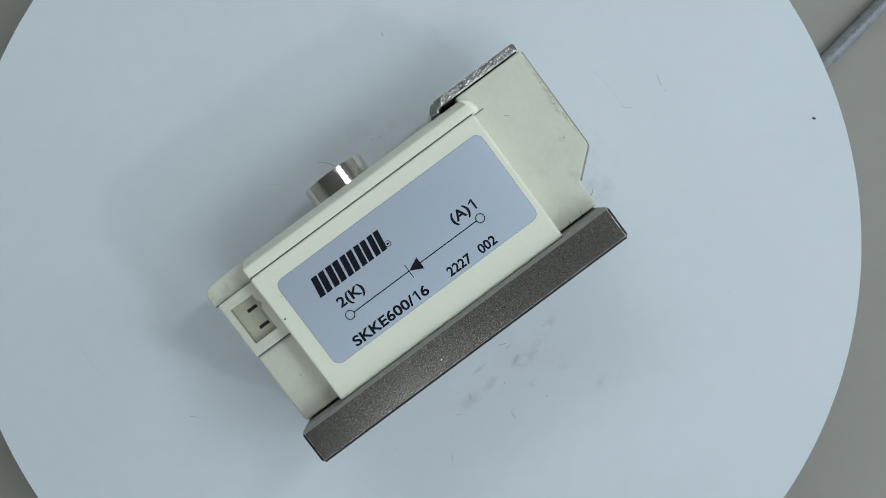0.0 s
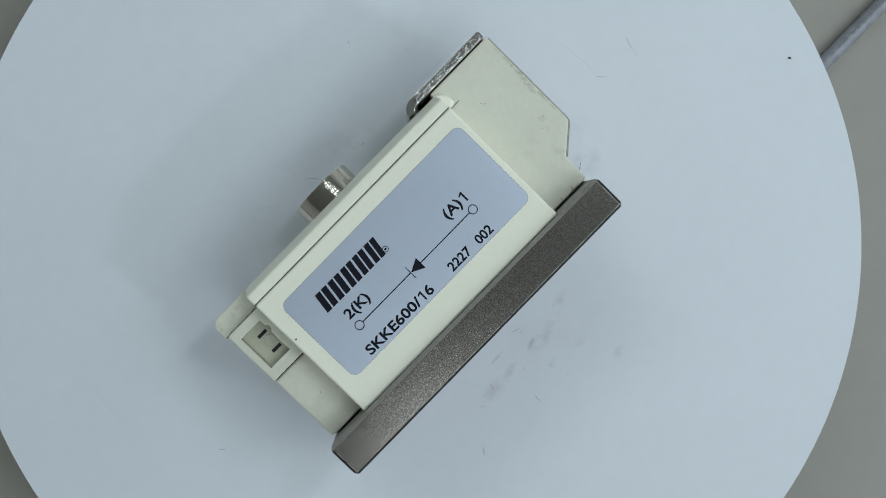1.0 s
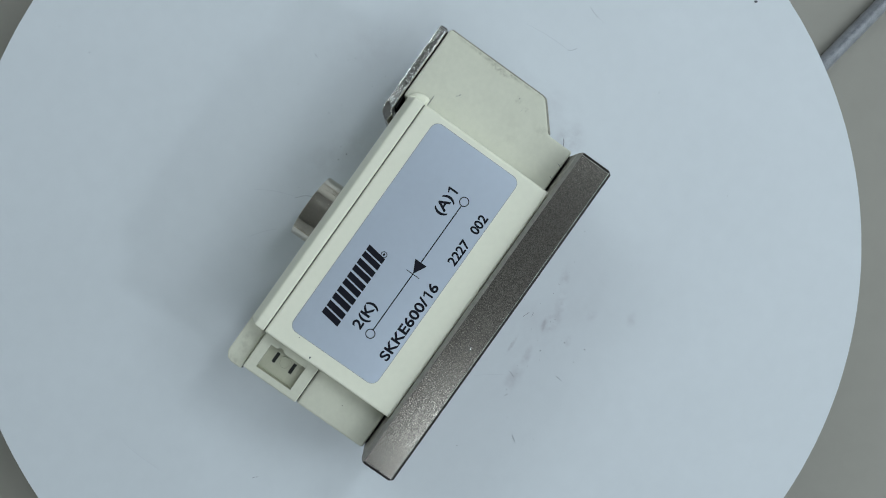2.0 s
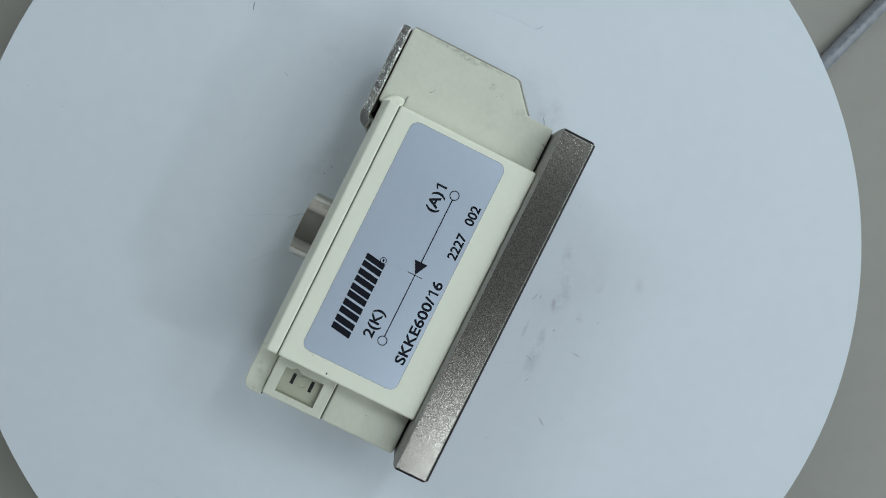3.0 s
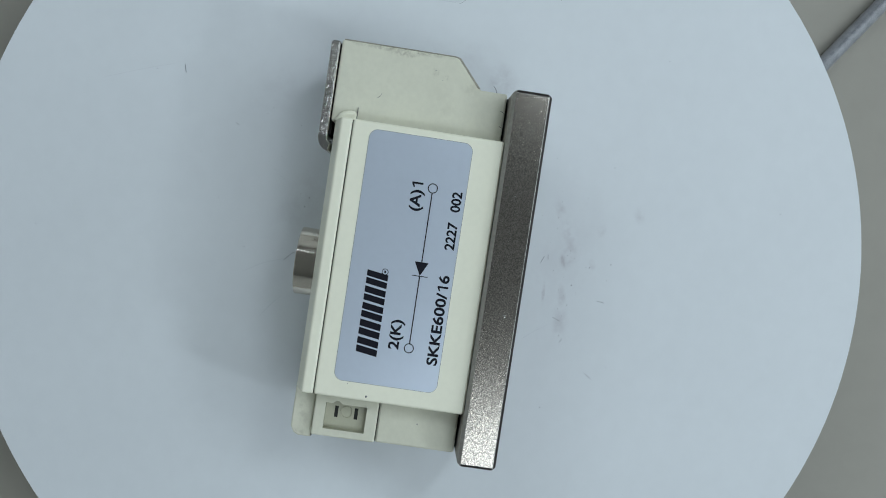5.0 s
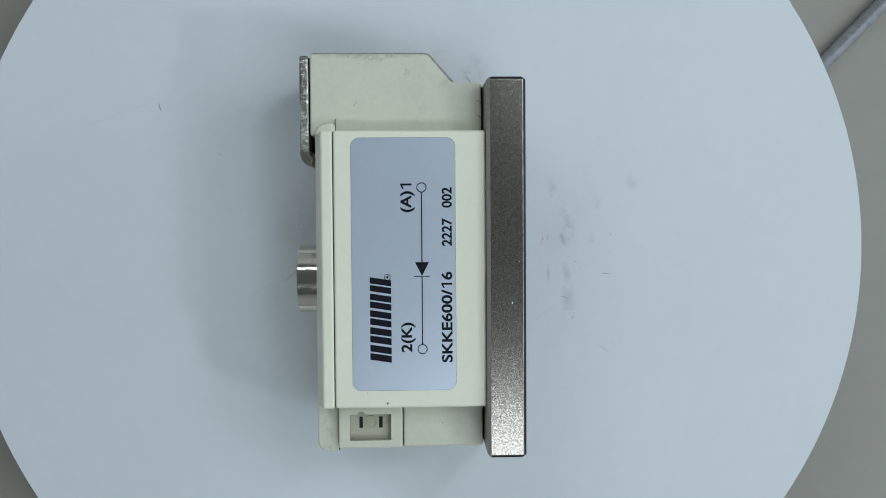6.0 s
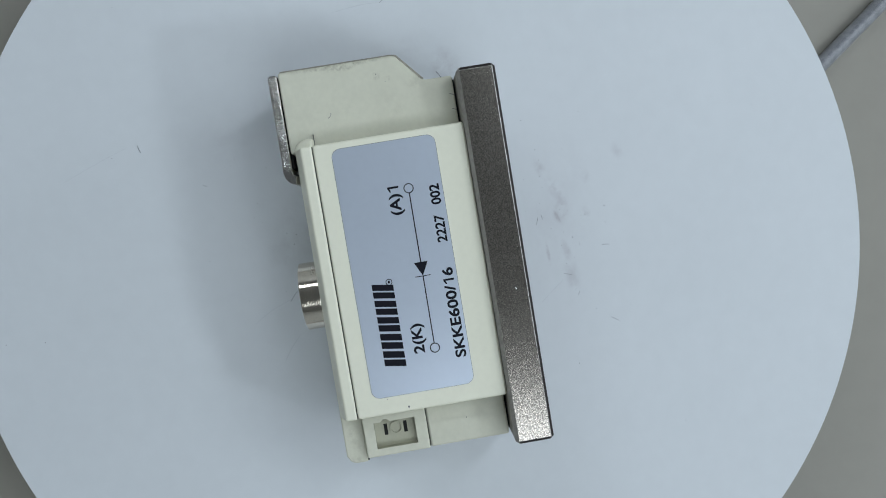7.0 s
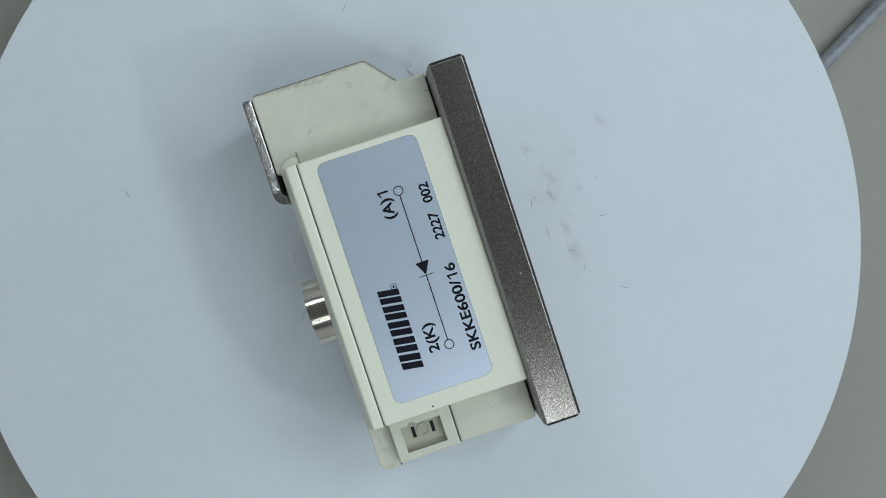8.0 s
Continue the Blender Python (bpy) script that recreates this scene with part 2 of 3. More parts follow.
def room():
    tagged(part("floor", box(X0, X1, Y0, Y1, FLOOR - 0.1, FLOOR), M_FLOOR), "plain grey tiled floor of the room", "floor", kind="structure")
    # Ceiling kept dark so the metal reflects a dim overhead.
    tagged(part("ceiling", box(X0, X1, Y0, Y1, CEIL, CEIL + 0.1), M_CEIL), "unseen plain ceiling, darkened to dim reflections", "ceiling", kind="structure")
    for name, b in (("wall_west", (X0 - 0.1, X0, Y0, Y1)),
                    ("wall_south", (X0 - 0.1, X1 + 0.1, Y0 - 0.1, Y0)), ("wall_north", (X0 - 0.1, X1 + 0.1, Y1, Y1 + 0.1))):
        tagged(part(name, box(*b, FLOOR - 0.1, CEIL + 0.1), M_WALL), "unseen plain pale wall that bounces light", "wall", kind="structure")


def window_wall():
    """The east wall with an added, unseen window that lights the table from the side."""
    wy0, wy1, wz0, wz1 = 0.15, 1.65, 0.20, 1.30
    bm = bmesh.new()
    outer = [(Y0, FLOOR - 0.1), (Y1, FLOOR - 0.1), (Y1, CEIL + 0.1), (Y0, CEIL + 0.1)]
    inner = [(wy0, wz0), (wy1, wz0), (wy1, wz1), (wy0, wz1)]
    v = [[bm.verts.new((x, *p)) for p in loop] for x, loop in ((X1, outer), (X1, inner), (X1 + 0.1, inner), (X1 + 0.1, outer))]
    for k in range(4):
        a, b = v[k], v[(k + 1) % 4]
        for i in range(4):
            j = (i + 1) % 4
            bm.faces.new((a[i], a[j], b[j], b[i]))
    tagged(part("wall_east", bm, M_WALL), "unseen plain pale wall with an added window", "wall", kind="structure")
    win = tagged(new("window_1"), "unseen white framed window, added for low side light", "window", kind="structure")
    win.location = (X1 + 0.05, (wy0 + wy1) / 2, wz0)
    w, h = (wy1 - wy0) / 2, wz1 - wz0
    for y0, y1, z0, z1 in ((-w, w, 0, 0.05), (-w, w, h - 0.05, h), (-w, -w + 0.05, 0.052, h - 0.052), (w - 0.05, w, 0.052, h - 0.052), (-0.025, 0.025, 0.052, h - 0.052)):
        part("window_frame", box(-0.02, 0.02, y0 + 0.001, y1 - 0.001, z0 + 0.001, z1 - 0.001, 0.003), M_HOUSING, win)
    for y0, y1 in ((-w + 0.052, -0.027), (0.027, w - 0.052)):
        part("pane", box(-0.003, 0.003, y0, y1, 0.053, h - 0.053), M_GLASS, win).visible_shadow = False


def ceiling_lights():
    for px, py, pl, pw, pt, watts in PANELS:
        fix = tagged(new("ceiling_light"), "unseen white ceiling light with a glowing diffuser, added to light the disc", "ceiling light", "ceiling lights")
        fix.matrix_world = pose(px, py, CEIL, 0, 0, pt)
        part("light_body", box(-pl / 2 - 0.02, pl / 2 + 0.02, -pw / 2 - 0.02, pw / 2 + 0.02, -0.05, 0, 0.005), M_HOUSING, fix)
        part("diffuser", box(-pl / 2, pl / 2, -pw / 2, pw / 2, -0.062, -0.0502, 0.003), M_GLOW, fix, "glowing white diffuser")


def desk_lamp():
    """An arm lamp, added unseen on the table, that shines down on the disc."""
    d = tagged(new("desk_lamp"), "unseen grey arm lamp with a glowing bar head, added on the table", "desk lamp")
    base = Vector((0.46, 0.36, TABLE))
    d.location = base
    foot = turned([(0.075, 0), (0.078, 0.004), (0.078, 0.014), (0.070, 0.020), (0.012, 0.022)], 48)
    part("lamp_foot", foot, M_LEG, d, smooth=True)
    head = LAMP_HEAD.translation - base
    for a, b in (((0, 0, 0.02), (0.06, 0.05, 0.52)), ((0.06, 0.05, 0.52), head + Vector((0.01, 0.01, 0.012)))):
        bm = bmesh.new()
        tube(bm, [Vector(a), Vector(a).lerp(Vector(b), 0.5), Vector(b)], 0.008, 12, 1.0)
        part("arm", bm, M_LEG, d, smooth=True)
    shell = part("lamp_head", box(-0.125, 0.125, -0.045, 0.045, 0, 0.02, 0.004), M_HOUSING, d)
    shell.matrix_local = Matrix.Translation(-base) @ LAMP_HEAD
    part("diffuser", box(-0.11, 0.11, -0.03, 0.03, -0.006, -0.0005, 0.001), M_GLOW, shell, "glowing white diffuser")


def table():
    t = tagged(new("table"), "beige laminate table top under the turntable", "table")
    t.location = (0, 0, FLOOR)
    top = TABLE - FLOOR
    part("tabletop", box(-0.75, 0.75, -0.5, 0.5, top - 0.03, top, 0.003), M_TABLE, t)
    for sx in (-0.68, 0.68):
        for sy in (-0.43, 0.43):
            part("leg", box(sx - 0.025, sx + 0.025, sy - 0.025, sy + 0.025, 0, top - 0.0302, 0.002), M_LEG, t)


def cable():
    """A thick grey lead that runs out from under the turntable."""
    bm = bmesh.new()
    pts = [Vector((x, y, TABLE + 0.0029)) for x, y in ((0.090, 0.004), (0.123, 0.0389), (0.1560, 0.0722), (0.1740, 0.0905), (0.213, 0.130), (0.290, 0.195), (0.390, 0.270), (0.560, 0.330))]
    line = curve_through(pts, 8)
    tube(bm, line, 0.0029, 14, 1.0)
    lead = tagged(part("power_cable", bm, M_CABLE, smooth=True), "thick grey cable lying on the beige table", "cable")
    # the faded print along it, as plain bars
    rnd = random.Random(9)
    a, b = Vector((0.128, 0.0440, 0)), Vector((0.196, 0.1130, 0))
    way = (b - a).normalized()
    turn = math.degrees(math.atan2(way.y, way.x))
    along = 0.0
    while along < (b - a).length:
        wide = rnd.uniform(0.0012, 0.0026)
        at = a + way * (along + wide / 2)
        bar = part("print_bar", box(-wide / 2, wide / 2, -0.0004, 0.0004, -0.0002, 0.00002), M_PRINT, lead)
        bar.matrix_local = pose(at.x - 0.0005, at.y + 0.0005, TABLE + 0.00578, 0, 0, turn)
        along += wide + rnd.uniform(0.0008, 0.0030)


DISC_R = 0.1479


def turntable():
    """The foot stands on the table; the disc turns on it."""
    t = tagged(new("turntable"), "round white display turntable with a dusty, scuffed top", "turntable")
    t.location = (0, 0, 0)
    disc = part("disc", turned([(DISC_R - 0.0012, -0.009), (DISC_R, -0.0082), (DISC_R, -0.0002), (DISC_R - 0.00015, 0.0)], 180), M_DISC, t, "smooth white laminate disc with faint grey scuffs and painted soft shade")
    part("foot", turned([(0.098, TABLE), (0.100, TABLE + 0.002), (0.100, -0.018), (0.096, -0.0135), (0.060, -0.0125), (0.060, -0.0091)], 96), M_DISC_SIDE, t, "white plastic drive base")
    return disc


# ---- the module: millimetres, u along its length, y from base to terminals, z up ----
def text_mesh(name, words, u0, u1, y0, y1, z, parent, bold=0.027):
    """Flat lettering that fills the given box."""
    cu = bpy.data.curves.new(name, "FONT")
    cu.body, cu.size, cu.offset, cu.resolution_u = words, 1.0, bold, 4
    tmp = new(name, cu)
    bpy.context.view_layer.update()
    me = bpy.data.meshes.new_from_object(tmp.evaluated_get(bpy.context.evaluated_depsgraph_get()))
    bpy.data.objects.remove(tmp)
    bpy.data.curves.remove(cu)
    n = len(me.vertices)
    co = np.empty(n * 3)
    me.vertices.foreach_get("co", co)
    co = co.reshape(-1, 3)
    lo, hi = co.min(0), co.max(0)
    co[:, 0] = (u0 + (co[:, 0] - lo[0]) / (hi[0] - lo[0]) * (u1 - u0)) * MM
    co[:, 1] = (y0 + (co[:, 1] - lo[1]) / (hi[1] - lo[1]) * (y1 - y0)) * MM
    co[:, 2] = z * MM
    me.vertices.foreach_set("co", co.ravel())
    me.update()
    me.name = name
    me.materials.clear()
    me.materials.append(M_INK)
    ob = new(name, me)
    ob.parent = parent
    return ob


def label_sticker(module, top):
    z0, z1 = top + 0.01, top + 0.14
    sticker = part("label", mm(prism(round_rect(-35.4, 33.4, -9.5, 18.7, 2.3), z0, z1)), M_LABEL, module, "silver-blue printed label with rounded corners")
    # Dark outline under the sticker stands for the shade along its edge.
    part("label_edge", mm(prism(round_rect(-35.5, 33.5, -9.6, 18.8, 2.4), top + 0.006, top + 0.05)), M_LABEL_EDGE, sticker, "thin dark outline for the shade round the label")
    zi = z1 + 0.02
    for words, u0, u1, y0, y1 in (("2(K)", -25.0, -16.8, 1.55, 5.45), ("(A)", 13.2, 19.0, 1.5, 5.45), ("SKKE600/", -27.9, -7.85, -8.6, -5.55), ("6", -5.25, -3.0, -8.6, -5.55),
                                  ("2227", 4.0, 11.6, -8.6, -5.8), ("002", 14.4, 20.0, -8.6, -5.8)):
        text_mesh("lettering", words, u0, u1, y0, y1, zi, sticker)
    # the figure one, with its small flag
    for u0, u1, y0, y1 in ((19.55, 21.05, 2.35, 5.40), (-7.45, -6.05, -8.55, -5.6)):
        w, h = 0.55, y1 - y0
        part("lettering", mm(prism([(u1 - w, y0), (u1, y0), (u1, y1), (u1 - 0.8 * w, y1), (u0, y1 - 0.18 * h), (u0, y1 - 0.31 * h), (u1 - w, y1 - 0.20 * h)], zi, zi + 0.01)), M_INK, sticker)
    # the circuit sign: two rings, the line, the arrowhead and its bar
    zt = zi + 0.03
    for cu in (-24.15, 19.95):
        part("terminal_ring", mm(ring(cu, -0.35, 1.12, 1.38, zi, zt)), M_INK, sticker)
    part("circuit_line", mm(box(-22.85, -4.2, -0.50, -0.20, zi, zt)), M_INK, sticker)
    part("circuit_line", mm(box(-0.5, 18.65, -0.50, -0.20, zi, zt)), M_INK, sticker)
    part("arrowhead", mm(prism([(-4.1, -0.35), (-0.35, -2.25), (-0.35, 1.55)], zi, zt)), M_INK, sticker)
    part("cross_bar", mm(box(-4.32, -4.10, -2.5, 1.8, zi, zt)), M_INK, sticker)
    # the maker's sign, as plain slanted bars
    u = -27.8
    for wide in (4.6, 4.6, 4.4, 4.3, 4.2):
        for k in (0, 1):
            a = u + k * (wide * 0.5)
            w = wide * 0.40
            s = 0.9
            part("brand_bar", mm(prism([(a, 8.1), (a + w, 8.1), (a + w + s, 13.9), (a + s, 13.9)], zi, zt)), M_INK, sticker)
        u += wide + 0.22
    part("mark_ring", mm(ring(-4.4, 9.1, 0.72, 0.90, zi, zt)), M_INK, sticker)
    part("mark_bar", mm(box(-4.75, -4.05, 8.85, 9.35, zi, zt)), M_INK, sticker)


def gate_connector(module):
    """The small socket in the end: a frame round a pocket with two slots."""
    u0, u1, y0, y1, top, low = -53.0, -40.0, 5.4, 23.3, 41.3, 12.0
    pu0, pu1, py0, py1, floor_z = -50.8, -43.4, 8.6, 20.2, 38.9
    bm = bmesh.new()
    corners = ((u0, y0), (u1, y0), (u1, y1), (u0, y1))
    o = [bm.verts.new((x, y, top)) for x, y in corners]
    b = [bm.verts.new((x, y, low)) for x, y in corners]
    # the pocket: its side next to the housing has a small key notch
    pocket = [(pu0, py0), (pu1, py0), (pu1, 15.6), (pu1 + 0.8, 16.6), (pu1 + 0.8, 17.4), (pu1, 18.3), (pu1, py1), (pu0, py1)]
    i = [bm.verts.new((x, y, top)) for x, y in pocket]
    d = [bm.verts.new((x, y, floor_z)) for x, y in pocket]
    for k in range(4):
        bm.faces.new((o[k], o[(k + 1) % 4], b[(k + 1) % 4], b[k]))
    for k in range(8):
        bm.faces.new((i[k], i[(k + 1) % 8], d[(k + 1) % 8], d[k]))
    for ring_face in ((o[0], o[1], i[1], i[0]), (o[1], o[2], i[6], i[5], i[4], i[3], i[2], i[1]), (o[2], o[3], i[7], i[6]), (o[3], o[0], i[0], i[7])):
        bm.faces.new(ring_face)
    bm.faces.new(d), bm.faces.new(b)
    bmesh.ops.recalc_face_normals(bm, faces=bm.faces)
    rim = {v for v in o}
    bmesh.ops.bevel(bm, geom=[e for e in bm.edges if any(v in rim for v in e.verts) and len(e.link_faces) == 2 and e.calc_face_angle(0) > 0.5],
                    offset=0.45, segments=2, profile=0.5, affect="EDGES", clamp_overlap=True)
    socket = part("gate_connector", mm(bm), M_IVORY_SHADED_DIRTY, module, "small ivory socket with two black slots")
    socket.data.materials.append(M_CREAM)
    for f in socket.data.polygons:
        c = f.center / MM
        if pu0 - 0.1 < c.x < pu1 + 1.1 and py0 - 0.1 < c.y < py1 + 0.1 and floor_z - 0.1 < c.z < top - 0.2:
            f.material_index = 1
    part("pocket_lining", mm(box(pu0 + 0.01, pu1 - 0.01, py0 + 0.01, py1 - 0.01, floor_z + 0.004, floor_z + 0.12)), M_CREAM, socket, "cream plastic pocket floor")
    for y in (17.15, 11.55):
        part("slot", mm(box(-47.7, -44.5, y - 0.5, y + 0.5, floor_z + 0.125, floor_z + 0.16)), M_BLACK, socket, "black contact slot")
    part("pin_boss", mm(ring(-46.0, 14.2, 1.45, 1.8, floor_z + 0.125, floor_z + 0.5)), M_CREAM, socket)


def busbar(module):
    """The bent flat terminal with its rough sheared edges."""
    out = [(57.0, 33.55)] + [(57.0 - 27.0 * i / 10, 33.55) for i in range(1, 11)] + arc(30.0, 29.75, 3.8, 90, 172, 8)
    back = arc(30.0, 29.75, 1.2, 172, 90, 5) + [(57.0, 30.95)]
    body = part("busbar_terminal", mm(prism(out + back, 11.0, 38.4, "z", 0.3, 2)), M_PLATED, module, "bent nickel-plated busbar terminal with rough sheared edges")
    # the torn edge: small uneven facets that run across the bar
    rnd = random.Random(21)
    bm = bmesh.new()
    cols, rows = 104, 6
    grid = []
    for i in range(cols + 1):
        tear = rnd.uniform(-0.05, 0.05)
        row = []
        for j in range(rows + 1):
            rim = i in (0, cols) or j in (0, rows)
            row.append(bm.verts.new((30.3 + 26.2 * i / cols + (0 if rim else rnd.uniform(-0.08, 0.08)), 31.2 + 2.1 * j / rows,
                                     38.395 if rim else 38.47 + tear + rnd.uniform(-0.035, 0.035))))
        grid.append(row)
    for p, q in zip(grid, grid[1:]):
        for j in range(rows):
            bm.faces.new((p[j], p[j + 1], q[j + 1])), bm.faces.new((p[j], q[j + 1], q[j]))
    part("sheared_edge", mm(bm), M_SHEAR, body, "rough sheared metal edge")
    part("terminal_tip", mm(box(57.02, 57.25, 31.3, 33.2, 11.6, 37.9, 0.1, 1)), M_EDGE, body)


def base_plate(module):
    bm = prism([(-28.55, 1.1), (-27.7, 0), (-18.9, 0), (-18.0, 1.2), (-18.0, 49.1), (-18.75, 50.25), (-27.75, 50.25), (-28.55, 49.25)], -53.85, 49.55, "x")
    ends = [f for f in bm.faces if abs(f.normal.x) > 0.9]
    bmesh.ops.bevel(bm, geom=[e for f in ends for e in f.edges], offset=0.8, segments=1, profile=0.5, affect="EDGES", clamp_overlap=True)
    rim = {e for f in bm.faces if f.normal.z > 0.95 for e in f.edges}
    bmesh.ops.bevel(bm, geom=list(rim), offset=0.13, segments=1, profile=0.5, affect="EDGES", clamp_overlap=True)
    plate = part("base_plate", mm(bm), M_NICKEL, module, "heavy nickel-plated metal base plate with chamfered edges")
    me = plate.data
    me.materials.append(M_EDGE)
    me.materials.append(M_CHAMFER)
    me.materials.append(M_WORN)
    # Tone by facing: housing side paler for light it lacks, other sides near-black.
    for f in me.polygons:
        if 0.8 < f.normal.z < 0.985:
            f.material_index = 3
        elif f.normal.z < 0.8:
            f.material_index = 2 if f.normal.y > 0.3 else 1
    # bright chips in the plating, and a dark nick in the end
    for u, y, r, long, material in ((-11.4, -24.6, 0.26, 1.7, M_PLATED), (-0.2, -26.7, 0.13, 1.2, M_PLATED), (21.0, -22.4, 0.11, 1.4, M_PLATED), (-52.9, -23.5, 0.16, 1.8, M_BLACK)):
        bm = bmesh.new()
        bmesh.ops.create_icosphere(bm, subdivisions=2, radius=1.0, matrix=Matrix.Translation((u, y, 50.25)) @ Matrix.Rotation(0.5 * u, 4, "Z") @ Matrix.Diagonal((r * long, r, 0.07, 1)))
        part("nick", mm(bm), material, plate)


def power_module():
    m = tagged(new("power_module"), "ivory semiconductor power module lying on its side on the turntable", "power module")
    base_plate(m)
    top = 47.4
    body = part("housing", mm(box(-40.35, 35.45, -17.93, 23.62, 2.8, top, 0.75, 3)), M_IVORY, m, "ivory plastic housing with softly rounded edges")
    # Solid black filler stands for the shade in this open gap.
    part("seal_gap_fill", mm(box(-52.5, 48.9, -17.98, -17.46, 3.6, 35.0)), M_BLACK, body, "black filler for the shaded gap above the base plate")
    # lid with a sloping shoulder, and the seam under it
    part("seam", mm(box(-40.0, 35.1, 23.60, 23.76, 3.2, top - 0.27)), M_BLACK, m, "thin dark seam under the lid")
    lid = part("lid", mm(prism([(23.74, 2.8), (26.9, 2.8), (29.0, 9.0), (29.8, 17), (29.8, 33), (29.0, 41), (26.9, top), (23.74, top)], -40.35, 35.45, "x", 0.6, 3)), M_IVORY, m, "ivory lid with a sloping shoulder")
    part("lid_end", mm(prism([(-54.5, 27.0), (-53.9, 28.4), (-52.2, 29.4), (-39.0, 29.4), (-39.0, 23.5), (-54.5, 23.5)], 9.5, 38.5, "z", 0.4, 2)), M_IVORY_SHADED_DIRTY, lid)
    part("lid_rim", mm(prism([(34.5, 23.5), (38.2, 23.5), (38.2, 26.2), (37.2, 28.2), (34.5, 29.7)], 8.0, 41.6, "z", 1.1, 3)), M_IVORY, lid)
    part("rim_seam", mm(box(35.6, 39.4, 23.36, 23.49, 36.0, 40.1)), M_LINT, lid)
    part("end_seam", mm(box(-54.2, -40.2, 23.28, 23.52, 11.0, 38.2)), M_BLACK, lid)
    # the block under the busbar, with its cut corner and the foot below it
    block = part("terminal_block", mm(prism([(34.8, -17.4), (49.5, -17.4), (49.5, -9.6), (50.0, -8.7), (57.3, -2.4), (57.5, -1.2), (57.5, 30.45), (34.8, 30.45)], 10.3, 39.6, "z", 0.6, 3)), M_IVORY_SHADED_DIRTY, m, "ivory end block with a cut corner and handling marks")
    # Darker strip just outside and below the block's outer top edge.
    part("block_skirt", mm(prism([(50.1, -9.7), (50.5, -9.2), (57.7, -2.9), (58.0, -1.3), (58.0, 30.0), (56.0, 30.0), (56.0, -2.2), (49.0, -8.4)], 10.8, 38.7, "z", 0.3, 2)), M_IVORY_DARK, block, "darker brownish edge strip of the block")
    # Shade under the busbar, put in as a black solid.
    part("busbar_gap_fill", mm(box(31.2, 56.9, 30.40, 30.98, 12.0, 36.5)), M_BLACK, block, "black filler for the shaded gap under the busbar")
    part("end_foot", mm(box(-53.2, -39.8, -17.4, 5.25, 9.2, 39.5, 0.6, 2)), M_IVORY_SHADED_DIRTY, m, "stepped ivory mounting end")
    part("socket_gap", mm(box(-52.6, -40.2, 5.2, 5.45, 12.0, 40.4)), M_BLACK, m)
    gate_connector(m)
    boss = part("round_terminal", mm(turned([(9.95, -1.6), (9.95, 4.55), (9.75, 4.75), (5.6, 4.75), (5.3, 4.5), (5.3, 1.0)], 72)), M_TURNED, m, "turned round metal terminal boss", smooth=True)
    boss.matrix_local = pose(-6.1 * MM, 30.7 * MM, 25.0 * MM, -90, 0, 0)
    busbar(m)
    label_sticker(m, top)
    return m


# ---- lint and dust, in the module's and the disc's own millimetres ----
FIBRES = [
    (0.100, [(33.3, 65.2), (32.7, 63.8)]), (0.090, [(-8.7, 43.6), (-6.2, 41.4), (-4.5, 38.2)]), (0.080, [(82.4, -0.8), (83.3, -2.1), (84.7, -3.1)]),
    (0.070, [(98.2, 1.1), (97.4, -1.0), (96.9, -3.2)]), (0.090, [(-92.1, 2.1), (-91.4, 1.6), (-90.6, 0.5)]), (0.150, [(49.3, 83.7), (47.9, 83.4), (46.8, 83.0)]),
    (0.100, [(2.9, -40.0), (4.0, -40.4), (5.3, -40.9)]), (0.090, [(4.3, -42.3), (6.1, -42.0)]), (0.090, [(-14.4, -46.6), (-14.7, -47.7), (-15.3, -49.2)]),
    (0.120, [(-7.0, -60.4), (-7.0, -61.6), (-7.2, -62.9)]), (0.110, [(-31.2, -59.9), (-32.8, -62.3)]), (0.090, [(-22.3, -50.1), (-20.8, -50.9)]),
]
HAIRS = [
    (0.060, [(-14.0, 55.9), (-10.6, 50.2), (-8.0, 43.3)]), (0.070, [(-27.9, 48.7), (-23.6, 45.7), (-20.2, 42.5)]), (0.055, [(81.6, 14.9), (82.6, 6.4), (82.6, -0.5)]),
    (0.060, [(-105.4, 45.8), (-106.9, 38.1), (-107.1, 27.4)]), (0.045, [(49.2, 86.8), (46.0, 96.4), (41.1, 109.3)]),
    (0.040, [(20.1, -70.0), (22.5, -70.6), (25.7, -68.8)]), (0.050, [(-22.7, -37.8), (-19.9, -41.2), (-16.5, -45.9)]),
]
SPECKS = [(131.8, -42.2), (8.4, 67.2), (37.9, 55.3), (39.8, 53.7), (35.6, 44.1), (13.5, 41.1), (9.7, 39.3), (12.7, 38.2), (96.7, -5.1), (88.9, -33.7), (-44.7, -47.0), (18.5, -43.5),
          (27.4, -43.4), (6.7, -48.4), (8.2, -49.2), (-3.0, -51.2), (3.7, -56.3), (-20.1, -49.6), (5.7, -63.2), (46.6, 92.4), (-8.7, 123.9), (-7.4, 136.3)]


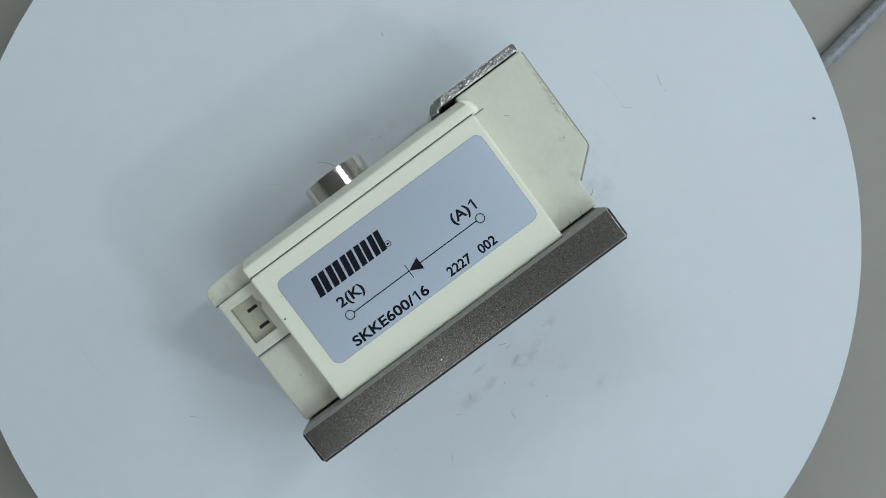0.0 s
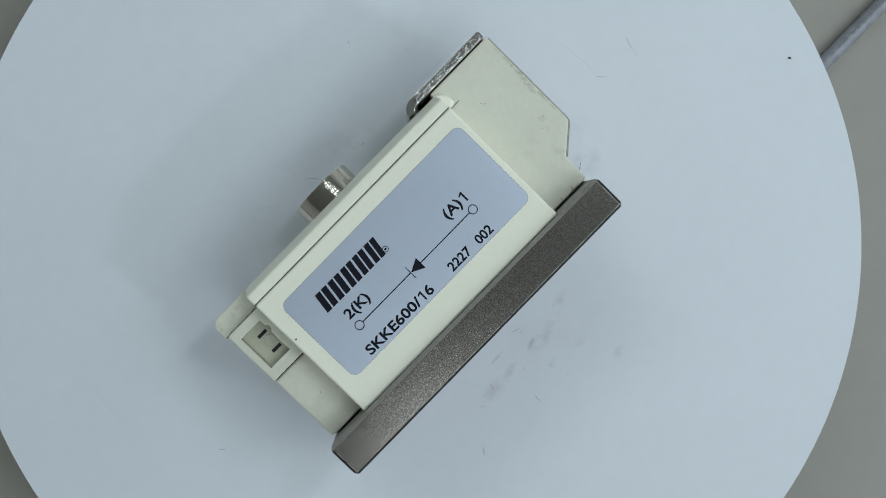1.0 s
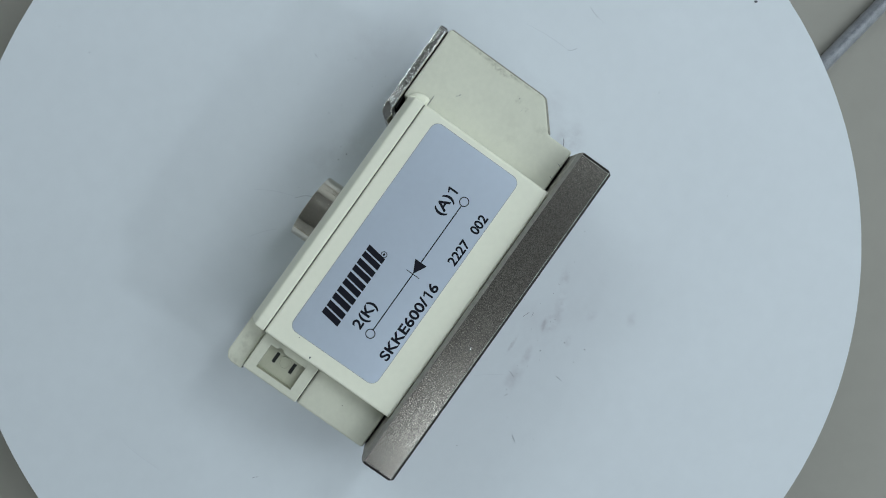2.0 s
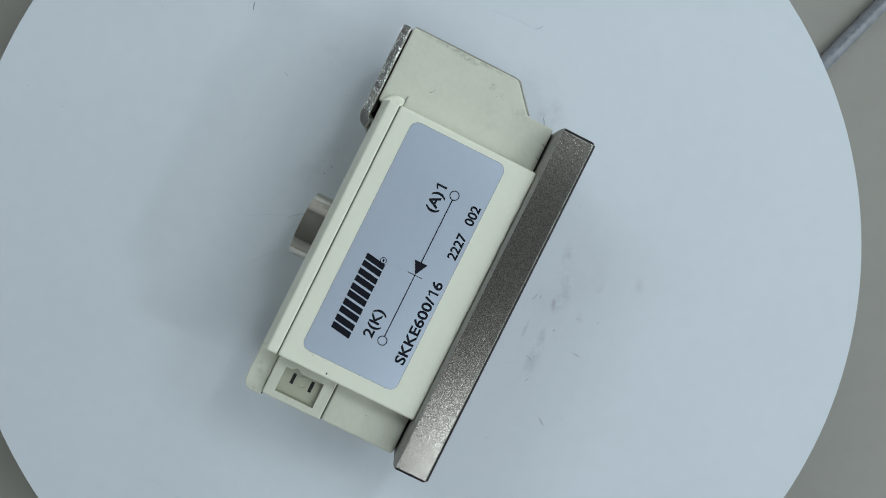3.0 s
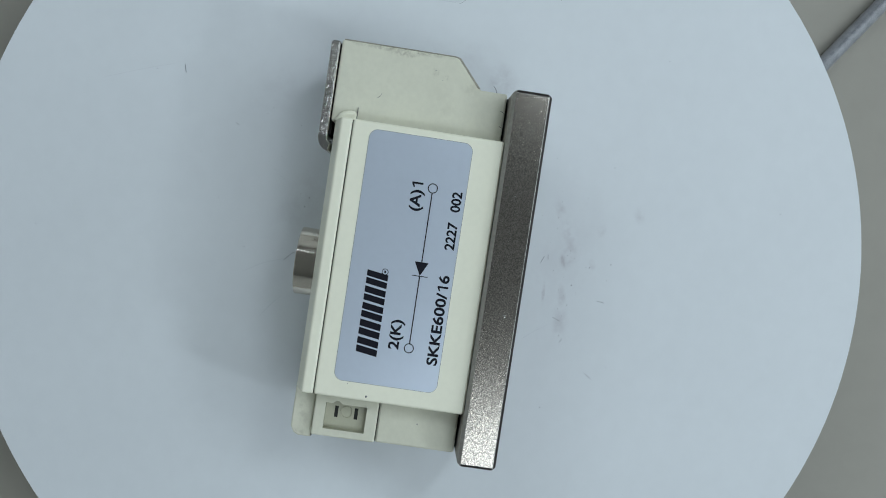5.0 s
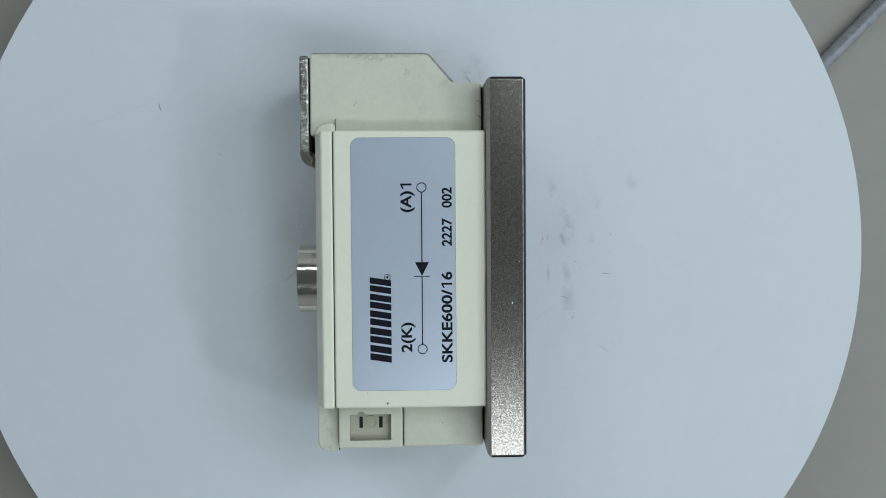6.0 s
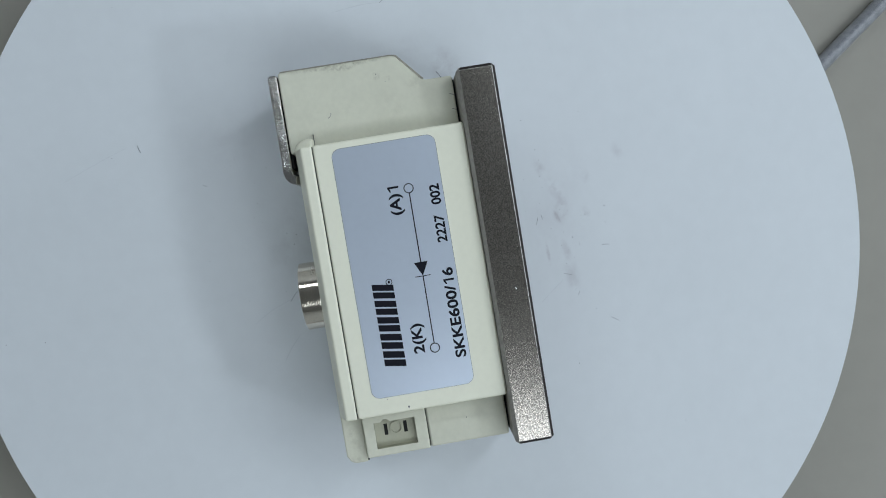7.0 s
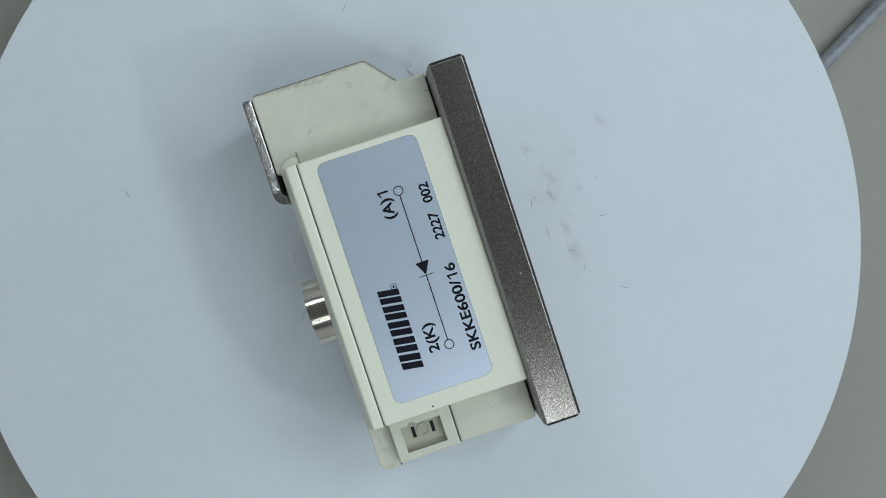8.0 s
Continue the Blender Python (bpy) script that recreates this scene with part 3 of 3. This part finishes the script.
def lint():
    made = []
    for group, material, label in ((FIBRES, M_FIBRE, "short dark lint fibre lying on the white disc"), (HAIRS, M_HAIR, "fine pale grey hair lying on the white disc")):
        for r, pts in group:
            bm = bmesh.new()
            tube(bm, curve_through([Vector((x, y, r * 0.8)) for x, y in pts], 5), r * 0.85)
            made.append(tagged(part("fibre", mm(bm), material, smooth=True), label, "lint fibre", "lint on the disc"))
    # specks of dirt
    rnd = random.Random(4)
    bm = bmesh.new()
    spots = [(x, y, rnd.uniform(0.09, 0.17)) for x, y in SPECKS]
    spots[0] = (*SPECKS[0], 0.42)
    for _ in range(26):
        spots.append((rnd.gauss(4, 17), rnd.gauss(-49, 7), rnd.uniform(0.04, 0.10)))
    for _ in range(14):
        spots.append((rnd.gauss(22, 16), rnd.gauss(47, 8), rnd.uniform(0.04, 0.09)))
    for _ in range(16):
        a, d = rnd.uniform(0, 2 * math.pi), 140 * math.sqrt(rnd.random())
        spots.append((d * math.cos(a), d * math.sin(a), rnd.uniform(0.04, 0.09)))
    for x, y, r in spots:
        if -54 < x < 58 and -29 < y < 36:
            continue
        m = Matrix.Translation((x, y, r * 0.5)) @ Matrix.Rotation(rnd.uniform(0, 6), 4, "Z") @ Matrix.Diagonal((r * rnd.uniform(0.8, 1.7), r, r * 0.5, 1))
        bmesh.ops.create_icosphere(bm, subdivisions=1, radius=1.0, matrix=m)
    made.append(tagged(part("dust", mm(bm), M_LINT), "scattered dark dust specks on the white disc", "dust", kind="stuff"))
    # bits that cling to the module
    bm = bmesh.new()
    for z, pts, r in ((39.58, [(43.0, 18.6), (43.6, 17.8), (44.3, 17.6)], 0.06), (39.58, [(44.5, -16.0), (44.2, -16.8), (43.7, -17.4)], 0.07), (39.58, [(40.3, -16.1), (40.0, -16.9), (39.6, -17.5)], 0.06),
                      (39.3, [(49.2, -14.4), (50.3, -13.9), (51.2, -13.2)], 0.08)):
        tube(bm, curve_through([Vector((x, y, z + r)) for x, y in pts], 5), r)
    for x, y, z, r in ((-39.0, 9.3, 47.4, 0.36), (-36.1, 14.8, 47.4, 0.14), (-46.5, -6.0, 39.5, 0.2), (53.0, 3.5, 39.6, 0.17), (50.5, 1.2, 39.6, 0.12)):
        bmesh.ops.create_icosphere(bm, subdivisions=1, radius=1.0, matrix=Matrix.Translation((x, y, z)) @ Matrix.Diagonal((r, r * 0.8, 0.12, 1)))
    made.append(tagged(part("module_lint", mm(bm), M_LINT), "tiny dark lint and grit clinging to the module", "lint", kind="stuff"))
    return made


room()
window_wall()
ceiling_lights()
table()
desk_lamp()
cable()
disc_part = turntable()
module_thing = power_module()
lint_things = lint()


def motions():
    """The disc and all that lies on it turn steadily about the upright axis."""
    rows = [(i / 10, pose(0, 0, 0, 0, 0, YAW + RATE * i / 10)) for i in range(81)]
    for thing in [disc_part, module_thing, *lint_things]:
        walk(thing, rows)


motions()
